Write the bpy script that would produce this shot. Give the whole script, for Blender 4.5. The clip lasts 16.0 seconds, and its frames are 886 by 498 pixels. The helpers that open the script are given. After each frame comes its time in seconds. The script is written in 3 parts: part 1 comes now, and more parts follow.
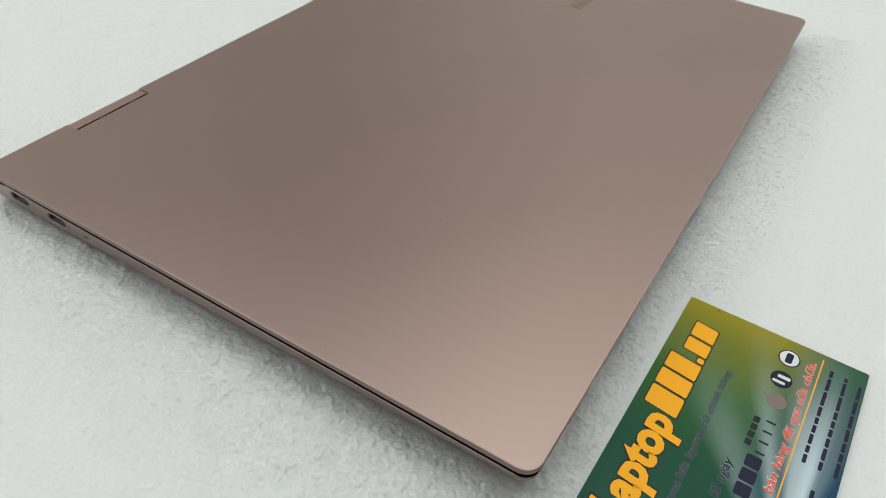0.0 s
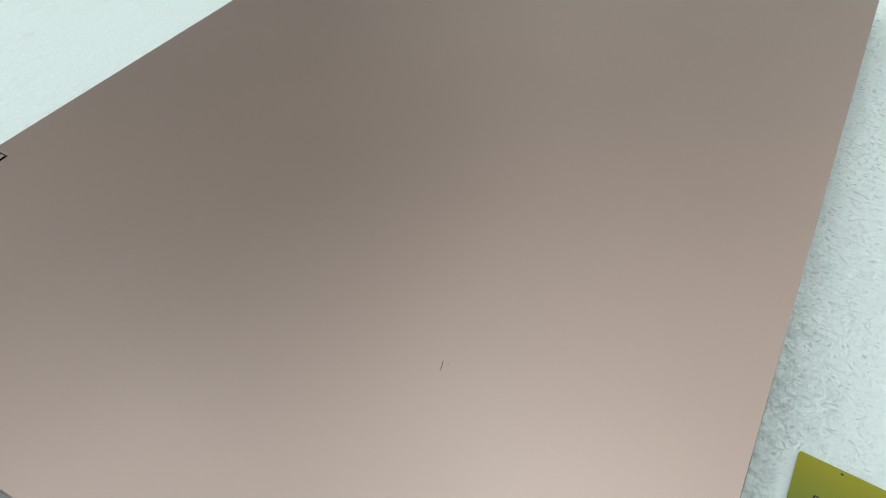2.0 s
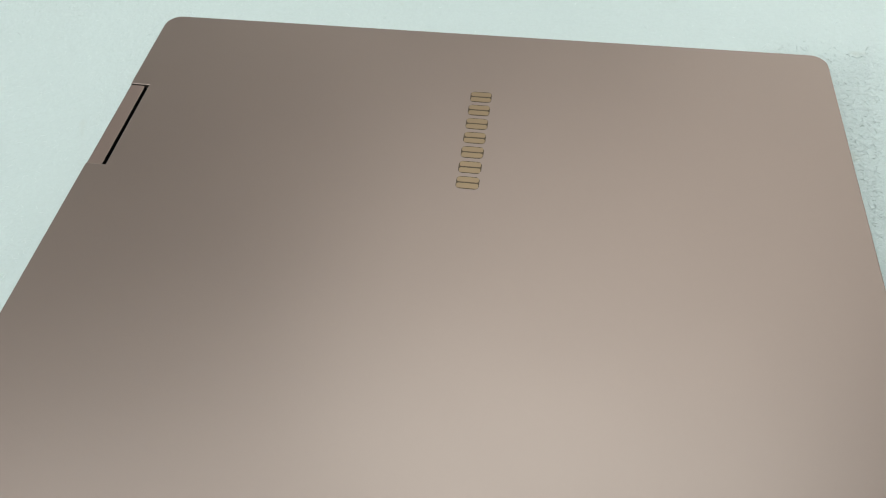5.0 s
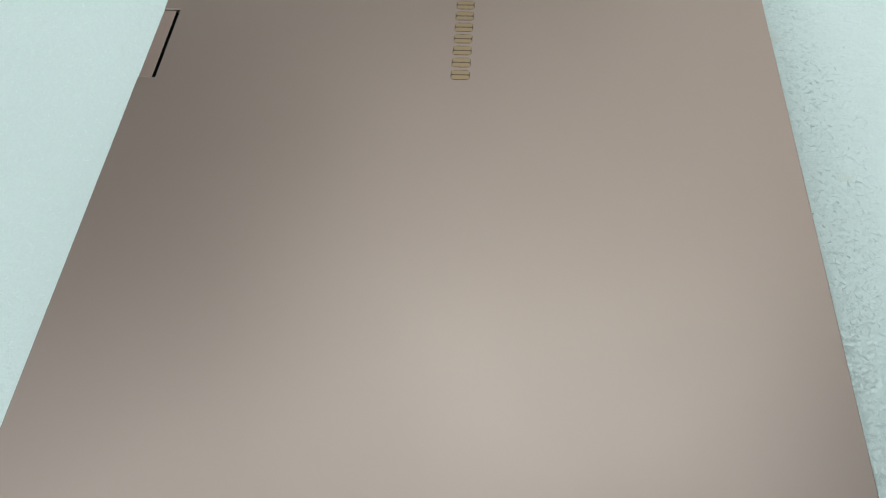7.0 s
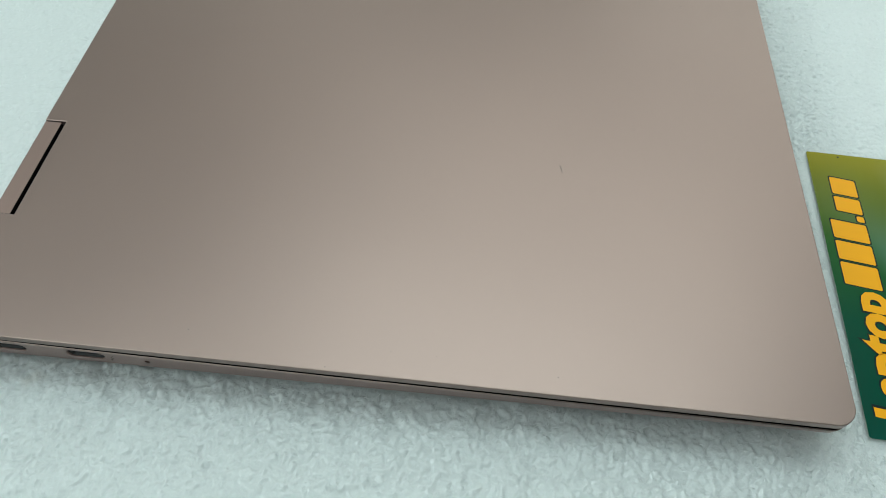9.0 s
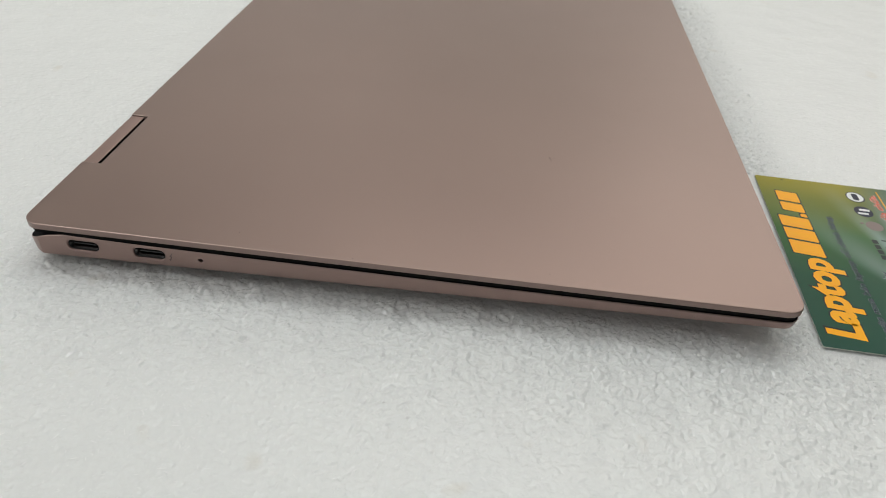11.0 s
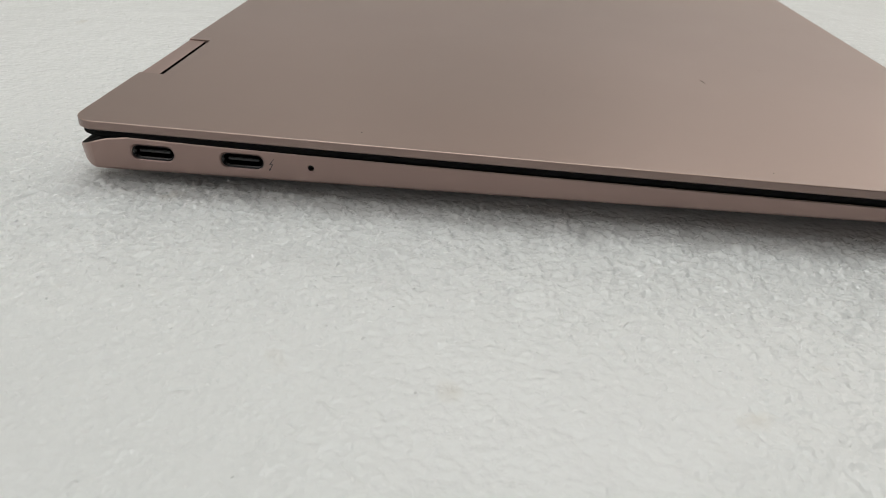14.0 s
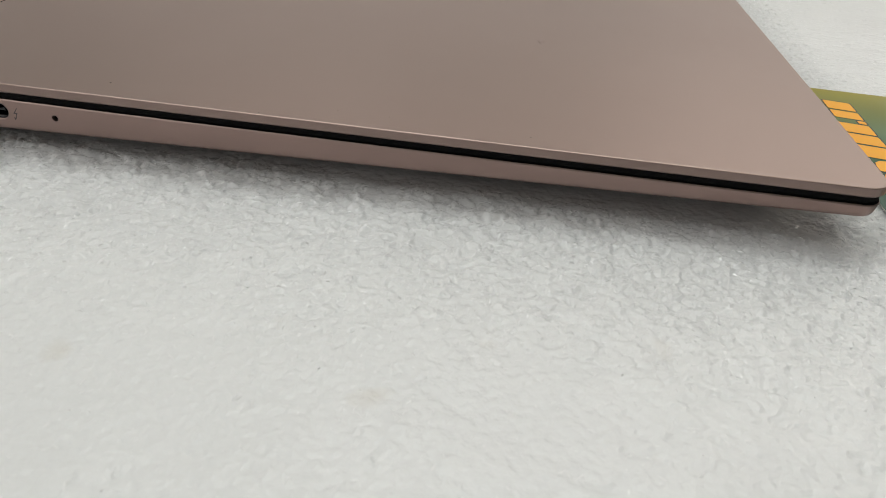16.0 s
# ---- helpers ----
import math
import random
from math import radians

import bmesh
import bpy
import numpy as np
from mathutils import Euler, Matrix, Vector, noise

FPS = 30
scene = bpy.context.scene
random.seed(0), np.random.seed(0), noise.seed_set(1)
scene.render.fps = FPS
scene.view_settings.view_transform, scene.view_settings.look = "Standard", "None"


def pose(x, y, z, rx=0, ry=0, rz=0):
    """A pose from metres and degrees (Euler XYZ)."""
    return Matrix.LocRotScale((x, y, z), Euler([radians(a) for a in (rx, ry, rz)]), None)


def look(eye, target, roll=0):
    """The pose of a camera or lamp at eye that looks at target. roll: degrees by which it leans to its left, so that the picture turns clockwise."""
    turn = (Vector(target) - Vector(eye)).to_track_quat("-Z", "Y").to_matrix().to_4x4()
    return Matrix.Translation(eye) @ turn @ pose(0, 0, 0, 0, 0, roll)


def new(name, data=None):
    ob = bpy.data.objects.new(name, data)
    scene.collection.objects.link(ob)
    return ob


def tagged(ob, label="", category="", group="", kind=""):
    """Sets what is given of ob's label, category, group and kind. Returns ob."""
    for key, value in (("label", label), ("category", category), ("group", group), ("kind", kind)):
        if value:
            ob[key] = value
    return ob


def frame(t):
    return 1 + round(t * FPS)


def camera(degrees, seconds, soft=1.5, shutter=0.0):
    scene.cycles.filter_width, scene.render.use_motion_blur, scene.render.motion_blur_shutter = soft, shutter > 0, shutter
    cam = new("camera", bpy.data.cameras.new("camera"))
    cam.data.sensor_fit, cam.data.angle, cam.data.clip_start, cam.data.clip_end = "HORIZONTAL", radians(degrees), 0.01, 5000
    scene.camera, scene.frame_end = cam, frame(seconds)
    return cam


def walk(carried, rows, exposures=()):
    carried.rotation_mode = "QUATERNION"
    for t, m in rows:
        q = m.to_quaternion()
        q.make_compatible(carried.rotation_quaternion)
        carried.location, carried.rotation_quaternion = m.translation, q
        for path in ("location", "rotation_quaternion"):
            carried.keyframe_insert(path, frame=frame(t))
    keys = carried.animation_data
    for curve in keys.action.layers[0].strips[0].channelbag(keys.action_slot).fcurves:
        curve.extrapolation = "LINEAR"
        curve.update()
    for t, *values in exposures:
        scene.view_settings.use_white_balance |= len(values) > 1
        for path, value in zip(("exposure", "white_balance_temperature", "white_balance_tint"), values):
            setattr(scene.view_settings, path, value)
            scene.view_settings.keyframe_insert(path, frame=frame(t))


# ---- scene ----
cam = camera(62.26, 16.0, soft=0.8)
# a phone's small aperture, focused a hand's length away
cam.data.dof.use_dof, cam.data.dof.focus_distance, cam.data.dof.aperture_fstop = True, 0.165, 46.0
walk(cam, [
    (0, pose(0.2243, -0.0909, 0.1617, 48.089, -3.185, 31.862)),
    (0.5, pose(0.2151, -0.0746, 0.1578, 46.579, -2.765, 31.572)),
    (1, pose(0.2041, -0.0581, 0.1539, 45.883, -2.716, 30.846)),
    (1.5, pose(0.1905, -0.0422, 0.1479, 44.748, -2.514, 29.990)),
    (2, pose(0.1776, -0.0166, 0.1436, 43.617, -2.415, 28.860)),
    (2.5, pose(0.1677, 0.0101, 0.1429, 43.186, -2.826, 27.602)),
    (3, pose(0.1554, 0.0344, 0.1422, 43.000, -2.767, 25.518)),
    (3.5, pose(0.1456, 0.0574, 0.1409, 42.365, -1.880, 22.230)),
    (4, pose(0.1360, 0.0873, 0.1440, 41.223, -0.217, 17.416)),
    (4.2, pose(0.1300, 0.1012, 0.1460, 40.560, 0.368, 15.073)),
    (6.3, pose(0.1134, 0.1242, 0.1727, 30.752, 2.066, 3.768)),
    (6.5, pose(0.1122, 0.1118, 0.1740, 30.902, 2.124, 3.835)),
    (7, pose(0.1155, 0.0761, 0.1813, 31.718, 2.021, 3.916)),
    (7.5, pose(0.1140, 0.0376, 0.1845, 32.568, 1.555, 3.996)),
    (8, pose(0.1150, 0.0015, 0.1766, 33.270, 0.930, 4.237)),
    (8.5, pose(0.1166, -0.0346, 0.1672, 34.251, -0.572, 4.932)),
    (9, pose(0.1163, -0.0677, 0.1572, 35.565, -1.834, 5.758)),
    (9.2, pose(0.1185, -0.0750, 0.1539, 36.645, -1.915, 5.904)),
    (11.3, pose(0.1223, -0.1481, 0.1249, 55.625, -3.412, 6.721)),
    (11.5, pose(0.1207, -0.1481, 0.1230, 56.407, -3.171, 6.663)),
    (12, pose(0.1102, -0.1482, 0.1012, 58.053, -3.381, 6.028)),
    (12.5, pose(0.0948, -0.1423, 0.0824, 59.883, -4.050, 4.904)),
    (13, pose(0.0866, -0.1359, 0.0721, 60.467, -4.125, 4.056)),
    (13.5, pose(0.0801, -0.1322, 0.0685, 60.304, -3.713, 3.525)),
    (14, pose(0.0797, -0.1320, 0.0679, 60.057, -3.774, 4.072)),
    (14.5, pose(0.0825, -0.1298, 0.0689, 59.528, -3.646, 4.447)),
    (15, pose(0.0951, -0.1241, 0.0687, 59.142, -3.408, 4.493)),
    (15.5, pose(0.1167, -0.1219, 0.0684, 58.442, -3.387, 5.524)),
    (16, pose(0.1353, -0.1213, 0.0673, 57.429, -4.074, 7.623)),
], exposures=[
    (0.0, 0.25, 6540, 7), (1.0, 0.34, 6330, 3), (2.0, 0.36, 6000, -4), (3.0, 0.36, 6080, -5), (4.2, 0.24, 6180, -4),
    (6.5, 0.14, 5820, -9), (8.0, 0.13, 5880, -9), (9.2, 0.20, 5960, -7), (11.3, 0.15, 6740, 11), (12.5, 0.08, 6740, 11), (14.5, 0.10, 6760, 11), (16.0, 0.17, 6780, 11)])

# world, lights
world = bpy.data.worlds.new("room_air")
scene.world = world
world.use_nodes = True
world.node_tree.nodes["Background"].inputs[0].default_value = (0.9, 0.95, 1.0, 1)
world.node_tree.nodes["Background"].inputs[1].default_value = 0.02


def ceiling_lamp(x, y, z, sx, sy, power, colour=(0.975, 1.0, 1.0)):
    data = bpy.data.lights.new("ceiling_light", "AREA")
    data.shape, data.size, data.size_y = "RECTANGLE", sx, sy
    data.energy, data.color = power, colour
    ob = new("ceiling_light", data)
    ob.matrix_world = pose(x, y, z)
    return ob


# ceiling panels: a bright one over the table, dimmer ones before and behind it, and one towards the hinge side
ceiling_lamp(0.265, 0.895, 1.86, 1.48, 0.36, 5.8, (0.94, 1.0, 1.0))
ceiling_lamp(-0.136, 0.50, 1.86, 2.28, 0.43, 7.2, (0.94, 1.0, 1.0))
ceiling_lamp(0.455, 1.635, 1.86, 1.86, 1.12, 7.4, (1.0, 0.985, 0.95))
ceiling_lamp(-1.07, -0.325, 1.86, 0.96, 1.23, 8.0, (0.96, 0.98, 1.0))


# unseen lamps added as fill, without openings: far along the front side, high in the far wall, and round the corner
# behind the camera
def fill_light(x, y, z, sx, sy, power, aim, colour=(0.96, 0.99, 1.0)):
    data = bpy.data.lights.new("fill_light", "AREA")
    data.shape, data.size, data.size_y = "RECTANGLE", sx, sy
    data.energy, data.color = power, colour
    new("fill_light", data).matrix_world = look((x, y, z), aim)


fill_light(1.77, 2.04, 1.07, 0.70, 1.30, 5.6, (0.0, 2.04, 1.07), (1.0, 0.96, 0.90))
fill_light(1.17, 2.37, 1.40, 1.25, 0.60, 2.8, (1.17, 0.0, 1.40), (1.0, 0.97, 0.93))
fill_light(-0.90, 2.37, 1.35, 1.20, 0.70, 1.1, (-0.90, 0.0, 1.35), (1.0, 0.97, 0.93))
fill_light(-0.60, -1.57, 0.60, 1.60, 0.90, 3.2, (-0.60, 0.0, 0.60))
fill_light(-1.57, -0.92, 1.28, 1.18, 1.04, 3.5, (0.0, -0.92, 1.28))


# materials
def material(name, colour, rough=0.5, metal=0.0):
    m = bpy.data.materials.new(name)
    m.use_nodes = True
    b = m.node_tree.nodes["Principled BSDF"]
    b.inputs["Base Color"].default_value = (*colour, 1)
    b.inputs["Roughness"].default_value = rough
    b.inputs["Metallic"].default_value = metal
    return m


def node(m, kind, **values):
    n = m.node_tree.nodes.new(kind)
    for key, value in values.items():
        n.inputs[key.replace("_", " ")].default_value = value
    return n


def link(m, a, b):
    m.node_tree.links.new(a, b)


def coords(m):
    return node(m, "ShaderNodeTexCoord").outputs["Object"]


def ramp(m, fac, stops, interp="LINEAR"):
    n = node(m, "ShaderNodeValToRGB")
    n.color_ramp.interpolation = interp
    e = n.color_ramp.elements
    while len(e) < len(stops):
        e.new(0.5)
    for el, (p, c) in zip(e, stops):
        el.position = p
        el.color = (*c, 1) if len(c) == 3 else c
    link(m, fac, n.inputs["Fac"])
    return n.outputs["Color"]


def noise_tex(m, vec, scale, detail=3.0, rough=0.55):
    n = node(m, "ShaderNodeTexNoise", Scale=scale, Detail=detail, Roughness=rough)
    link(m, vec, n.inputs["Vector"])
    return n.outputs["Fac"]


def add_bump(m, height, strength, distance, old=None):
    n = node(m, "ShaderNodeBump", Strength=strength, Distance=distance)
    link(m, height, n.inputs["Height"])
    if old:
        link(m, old, n.inputs["Normal"])
    return n.outputs["Normal"]


def metal_material(name, colour, rough):
    """Bead-blasted anodised aluminium: fine grain, faint smears in the gloss."""
    m = material(name, colour, rough, 0.92)
    b = m.node_tree.nodes["Principled BSDF"]
    vec = coords(m)
    smear = noise_tex(m, vec, 22.0, 4.0, 0.6)
    r = node(m, "ShaderNodeMapRange")
    r.inputs["To Min"].default_value = rough - 0.035
    r.inputs["To Max"].default_value = rough + 0.035
    link(m, smear, r.inputs["Value"])
    link(m, r.outputs["Result"], b.inputs["Roughness"])
    tone = noise_tex(m, vec, 9.0, 2.0)
    dark = tuple(c * 0.96 for c in colour)
    light = tuple(min(1, c * 1.04) for c in colour)
    link(m, ramp(m, tone, [(0.3, dark), (0.7, light)]), b.inputs["Base Color"])
    b.inputs["Coat Weight"].default_value = 0.35
    b.inputs["Coat Roughness"].default_value = 0.3
    grain = noise_tex(m, vec, 5200.0, 1.0)
    link(m, add_bump(m, grain, 0.05, 0.00003), b.inputs["Normal"])
    return m


BRONZE = metal_material("bronze_aluminium", (0.268, 0.191, 0.169), 0.40)
# the lid's metal again, its colour lightened where too little light reaches
BRONZE_SIDE = metal_material("bronze_side_lightened", (0.330, 0.225, 0.200), 0.38)
CHAMFER = material("cut_chamfer", (0.35, 0.26, 0.23), 0.34, 1.0)
LOGO = metal_material("polished_bronze", (0.262, 0.172, 0.104), 0.36)
LOGO_EDGE = material("logo_edge", (0.09, 0.06, 0.04), 0.4, 0.7)
# rubber and screen frame; also colours faces in the gaps as shade
BLACK = material("rubber_and_gap_shade", (0.005, 0.005, 0.005), 0.8)
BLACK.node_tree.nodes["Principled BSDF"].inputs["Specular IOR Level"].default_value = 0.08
BLACK_GLOSS = material("black_plastic", (0.008, 0.008, 0.009), 0.22)
STEEL = material("port_steel", (0.035, 0.033, 0.033), 0.22, 1.0)
PRINT_GREY = material("grey_print", (0.06, 0.048, 0.045), 0.6)
DUST = material("dust", (0.05, 0.045, 0.04), 0.8)
WALL = material("wall_paint", (0.72, 0.71, 0.69), 0.9)
# two unseen walls, coloured dark only to cut the light they bounce
WALL_DARK = material("low_bounce_wall", (0.15, 0.15, 0.15), 0.9)
WALL_MID = material("lowest_bounce_wall", (0.10, 0.098, 0.095), 0.9)
CEIL = material("ceiling_paint", (0.72, 0.71, 0.69), 0.9)


def fleece_material(name, light, gloss):
    m = material(name, light, 0.55)
    b = m.node_tree.nodes["Principled BSDF"]
    vec = coords(m)
    big = noise_tex(m, vec, 14.0, 3.0)
    small = noise_tex(m, vec, 900.0, 2.0)
    low = tuple(c * 0.975 for c in light)
    c1 = ramp(m, big, [(0.3, low), (0.7, light)])
    mix = node(m, "ShaderNodeMixRGB", Fac=0.35)
    mix.blend_type = "MULTIPLY"
    link(m, c1, mix.inputs["Color1"])
    link(m, ramp(m, small, [(0.3, (0.92, 0.92, 0.915)), (0.65, (1, 1, 1))]), mix.inputs["Color2"])
    # sparse yellowed spots
    spot = noise_tex(m, vec, 70.0, 2.0, 0.4)
    mix2 = node(m, "ShaderNodeMixRGB")
    link(m, ramp(m, spot, [(0.70, (0, 0, 0)), (0.80, (0.45, 0.45, 0.45))]), mix2.inputs["Fac"])
    link(m, mix.outputs["Color"], mix2.inputs["Color1"])
    mix2.inputs["Color2"].default_value = (0.60, 0.55, 0.47, 1)
    link(m, mix2.outputs["Color"], b.inputs["Base Color"])
    b.inputs["Roughness"].default_value = gloss
    return m, b, vec


FLEECE, fb, fvec = fleece_material("fleece_backing", (0.745, 0.76, 0.76), 0.9)
fn = add_bump(FLEECE, noise_tex(FLEECE, fvec, 1100.0, 2.0, 0.55), 0.25, 0.0005)
fn = add_bump(FLEECE, noise_tex(FLEECE, fvec, 420.0, 3.0, 0.6), 0.38, 0.0009, fn)
fn = add_bump(FLEECE, noise_tex(FLEECE, fvec, 60.0, 2.0, 0.5), 0.5, 0.0016, fn)
link(FLEECE, fn, fb.inputs["Normal"])
# matted fibres shine a little
fb.inputs["Coat Weight"].default_value = 0.6
fb.inputs["Coat Roughness"].default_value = 0.17
fb.inputs["Coat IOR"].default_value = 1.7
link(FLEECE, fn, fb.inputs["Coat Normal"])
fb.inputs["Subsurface Weight"].default_value = 0.7
fb.inputs["Subsurface Radius"].default_value = (1.0, 1.0, 1.0)
fb.inputs["Subsurface Scale"].default_value = 0.011
fb.inputs["Specular IOR Level"].default_value = 0.1

# fibres let light through and glint
PILE, pb, _ = fleece_material("fleece_pile", (0.775, 0.785, 0.785), 0.22)
pb.inputs["Specular IOR Level"].default_value = 0.5
thin = node(PILE, "ShaderNodeBsdfTranslucent")
thin.inputs["Color"].default_value = (0.84, 0.85, 0.85, 1)
blend = node(PILE, "ShaderNodeMixShader", Fac=0.55)
link(PILE, pb.outputs[0], blend.inputs[1])
link(PILE, thin.outputs[0], blend.inputs[2])
link(PILE, blend.outputs[0], PILE.node_tree.nodes["Material Output"].inputs["Surface"])
GLINT = material("fibre_glint", (0.88, 0.89, 0.89), 0.30, 1.0)


# mesh helpers
def mesh_object(name, bm, mats, parent=None, label="", smooth=False):
    bmesh.ops.recalc_face_normals(bm, faces=bm.faces)
    me = bpy.data.meshes.new(name)
    bm.to_mesh(me)
    bm.free()
    for m in mats if isinstance(mats, (list, tuple)) else [mats]:
        me.materials.append(m)
    if smooth:
        me.shade_smooth()
    ob = new(name, me)
    ob.parent = parent
    if label:
        tagged(ob, label)
    return ob


def part(name, bm, mats, parent, label="", smooth=False):
    return mesh_object(name, bm, mats, parent, label, smooth)


def thing(name, label, category, at=(0, 0, 0), turn=0.0):
    ob = new(name)
    ob.empty_display_size = 0.01
    ob.matrix_world = pose(*at, 0, 0, turn)
    return tagged(ob, label, category)


def box(bm, x0, x1, y0, y1, z0, z1):
    vs = [bm.verts.new(p) for p in ((x0, y0, z0), (x1, y0, z0), (x1, y1, z0), (x0, y1, z0),
                                    (x0, y0, z1), (x1, y0, z1), (x1, y1, z1), (x0, y1, z1))]
    for f in ((3, 2, 1, 0), (4, 5, 6, 7), (0, 1, 5, 4), (1, 2, 6, 5), (2, 3, 7, 6), (3, 0, 4, 7)):
        bm.faces.new([vs[i] for i in f])
    return bm


def rounded(x0, x1, y0, y1, r, n=10):
    """A rounded rectangle, counter-clockwise from the low corner."""
    out = []
    for cx, cy, a0 in ((x1 - r, y0 + r, -90), (x1 - r, y1 - r, 0), (x0 + r, y1 - r, 90), (x0 + r, y0 + r, 180)):
        for i in range(n + 1):
            a = radians(a0 + 90 * i / n)
            out.append((cx + r * math.cos(a), cy + r * math.sin(a)))
    return out


def divided(points, n=24):
    """The outline with its long sides divided, closer towards the corners."""
    out = []
    for i, a in enumerate(points):
        b = points[(i + 1) % len(points)]
        out.append(a)
        if math.dist(a, b) > 0.05:
            for j in range(1, n):
                t = 0.5 - 0.5 * math.cos(math.pi * j / n)
                out.append((a[0] + t * (b[0] - a[0]), a[1] + t * (b[1] - a[1])))
    return out


def inset(points, d):
    """The outline moved inwards by d, with mitred corners."""
    out, n = [], len(points)
    for i in range(n):
        (ax, ay), (bx, by), (cx, cy) = points[i - 1], points[i], points[(i + 1) % n]
        ux, uy, vx, vy = bx - ax, by - ay, cx - bx, cy - by
        lu, lv = math.hypot(ux, uy) or 1e-9, math.hypot(vx, vy) or 1e-9
        n1, n2 = (-uy / lu, ux / lu), (-vy / lv, vx / lv)
        k = d / max(0.2, 1 + n1[0] * n2[0] + n1[1] * n2[1])
        out.append((bx + k * (n1[0] + n2[0]), by + k * (n1[1] + n2[1])))
    return out


def loft(bm, outline, rings, mats=None, caps=(True, True)):
    """Rings of (inset, z) round an outline, z a number or a function of x and y; mats: a material index for each band."""
    made = []
    for d, z in rings:
        pts = d if isinstance(d, list) else inset(outline, d) if d else outline
        made.append([bm.verts.new((x, y, z(x, y) if callable(z) else z)) for x, y in pts])
    n = len(outline)
    for k in range(len(made) - 1):
        for i in range(n):
            f = bm.faces.new((made[k][i], made[k][(i + 1) % n], made[k + 1][(i + 1) % n], made[k + 1][i]))
            f.material_index = mats[k] if mats else 0
    if caps[0]:
        bm.faces.new(list(reversed(made[0])))
    if caps[1]:
        bm.faces.new(made[-1])
    return bm


def plate(outline, z0, z1):
    return loft(bmesh.new(), outline, [(0, z0), (0, z1)])


# setting
def slab(name, x0, x1, y0, y1, z0, z1, mat, label, category):
    ob = mesh_object(name, box(bmesh.new(), x0, x1, y0, y1, z0, z1), mat)
    return tagged(ob, label, category, kind="structure")


slab("floor", -1.6, 1.8, -1.6, 2.4, -0.06, -0.0162, WALL, "plain light surface under the fleece cloth", "floor")
slab("wall_west", -1.7, -1.6, -1.6, 2.4, -0.06, 1.9, WALL, "plain off-white painted wall", "wall")
slab("wall_east", 1.8, 1.9, -1.6, 2.4, -0.06, 1.9, WALL_MID, "unseen plain wall, coloured dark taupe to cut bounced light", "wall")
slab("wall_south", -1.7, 1.9, -1.7, -1.6, -0.06, 1.9, WALL_DARK, "unseen plain wall, coloured grey to cut bounced light", "wall")
slab("wall_north", -1.7, 1.9, 2.4, 2.5, -0.06, 1.9, WALL, "plain off-white painted wall", "wall")
slab("ceiling", -1.7, 1.9, -1.7, 2.5, 1.9, 2.0, CEIL, "plain white painted ceiling", "ceiling")

# laptop: x from the hinge to the front, y along the hinge, z up
D, W, H = 0.2020, 0.3042, 0.0135
LID_LOW = H - 0.0020
BASE_TOP = 0.0100
N0, N1, ND = 0.0326, 0.0645, 0.0057     # hinge notch along y, and its depth

laptop = thing("laptop", "closed thin rose-bronze aluminium laptop lying on white fleece", "laptop")


def lid_outline():
    pts = rounded(0, D, 0, W, 0.0048)
    half = len(pts) // 2 + len(pts) // 4
    # the hinge edge runs from the far corner back to the near one
    notch = []
    for a, b in ((W - N0, W - N1), (N1, N0)):
        notch += [(0, a), (ND, a), (ND, b), (0, b)]
    return pts[:half] + notch + pts[half:]


part("lid", loft(bmesh.new(), lid_outline(), [
    (0.0004, LID_LOW), (0.0, LID_LOW + 0.0003), (0.0, H - 0.00018), (0.00005, H - 0.00006), (0.00018, H)],
    [0, 0, 1, 1]), [BRONZE, CHAMFER], laptop, "rose-bronze satin aluminium lid with a bright cut edge")


def bezel_outline():
    pts = rounded(0.0008, D - 0.0006, 0.0006, W - 0.0006, 0.0043)
    half = len(pts) // 2 + len(pts) // 4
    notch = []
    for a, b in ((W - N0 + 0.0004, W - N1 - 0.0004), (N1 + 0.0004, N0 - 0.0004)):
        notch += [(0.0008, a), (ND + 0.0012, a), (ND + 0.0012, b), (0.0008, b)]
    return pts[:half] + notch + pts[half:]


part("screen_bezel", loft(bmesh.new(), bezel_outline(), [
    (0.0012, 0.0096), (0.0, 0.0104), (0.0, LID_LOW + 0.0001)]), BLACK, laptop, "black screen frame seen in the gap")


def hinge(y0, y1):
    """A hinge cap: a rounded bar that fills the notch, with a gap on its inner side."""
    bm = bmesh.new()
    prof = [(-0.0003, 0.0062), (-0.0003, 0.0124)]
    for i in range(7):
        a = radians(180 - 15 * i)
        prof.append((0.0003 + 0.0006 * math.cos(a), 0.0125 + 0.0006 * math.sin(a)))
    prof += [(0.0042, 0.0131), (0.0043, 0.0130), (0.0043, 0.0062)]
    g = 0.00022
    a = [bm.verts.new((x, y0 + g, z)) for x, z in prof]
    b = [bm.verts.new((x, y1 - g, z)) for x, z in prof]
    # inner side and ends coloured black, for the shade in the gaps round the cap
    for i in range(len(prof)):
        j = (i + 1) % len(prof)
        f = bm.faces.new((a[i], a[j], b[j], b[i]))
        f.material_index = 1 if i == len(prof) - 2 else 0
    bm.faces.new(a).material_index = 1
    bm.faces.new(b).material_index = 1
    return part("hinge", bm, [BRONZE_SIDE, BLACK], laptop, "bronze hinge cap set into the lid's edge")


hinge(N0, N1)
hinge(W - N1, W - N0)


def low_edge(x, y):
    return 0.0031 + 0.0224 * x + 0.0011 * max(0.0, 1 - x / 0.0045) ** 2


def base_top(x, y):
    """The base's upper edge: highest behind the hinge, rounded off at the back corner."""
    k = max(0.0, 1 - x / 0.0125)
    return BASE_TOP + 0.0006 * math.exp(-max(0.0, x - 0.010) / 0.018) - 0.0033 * k * k


BASE_IN = 0.0003
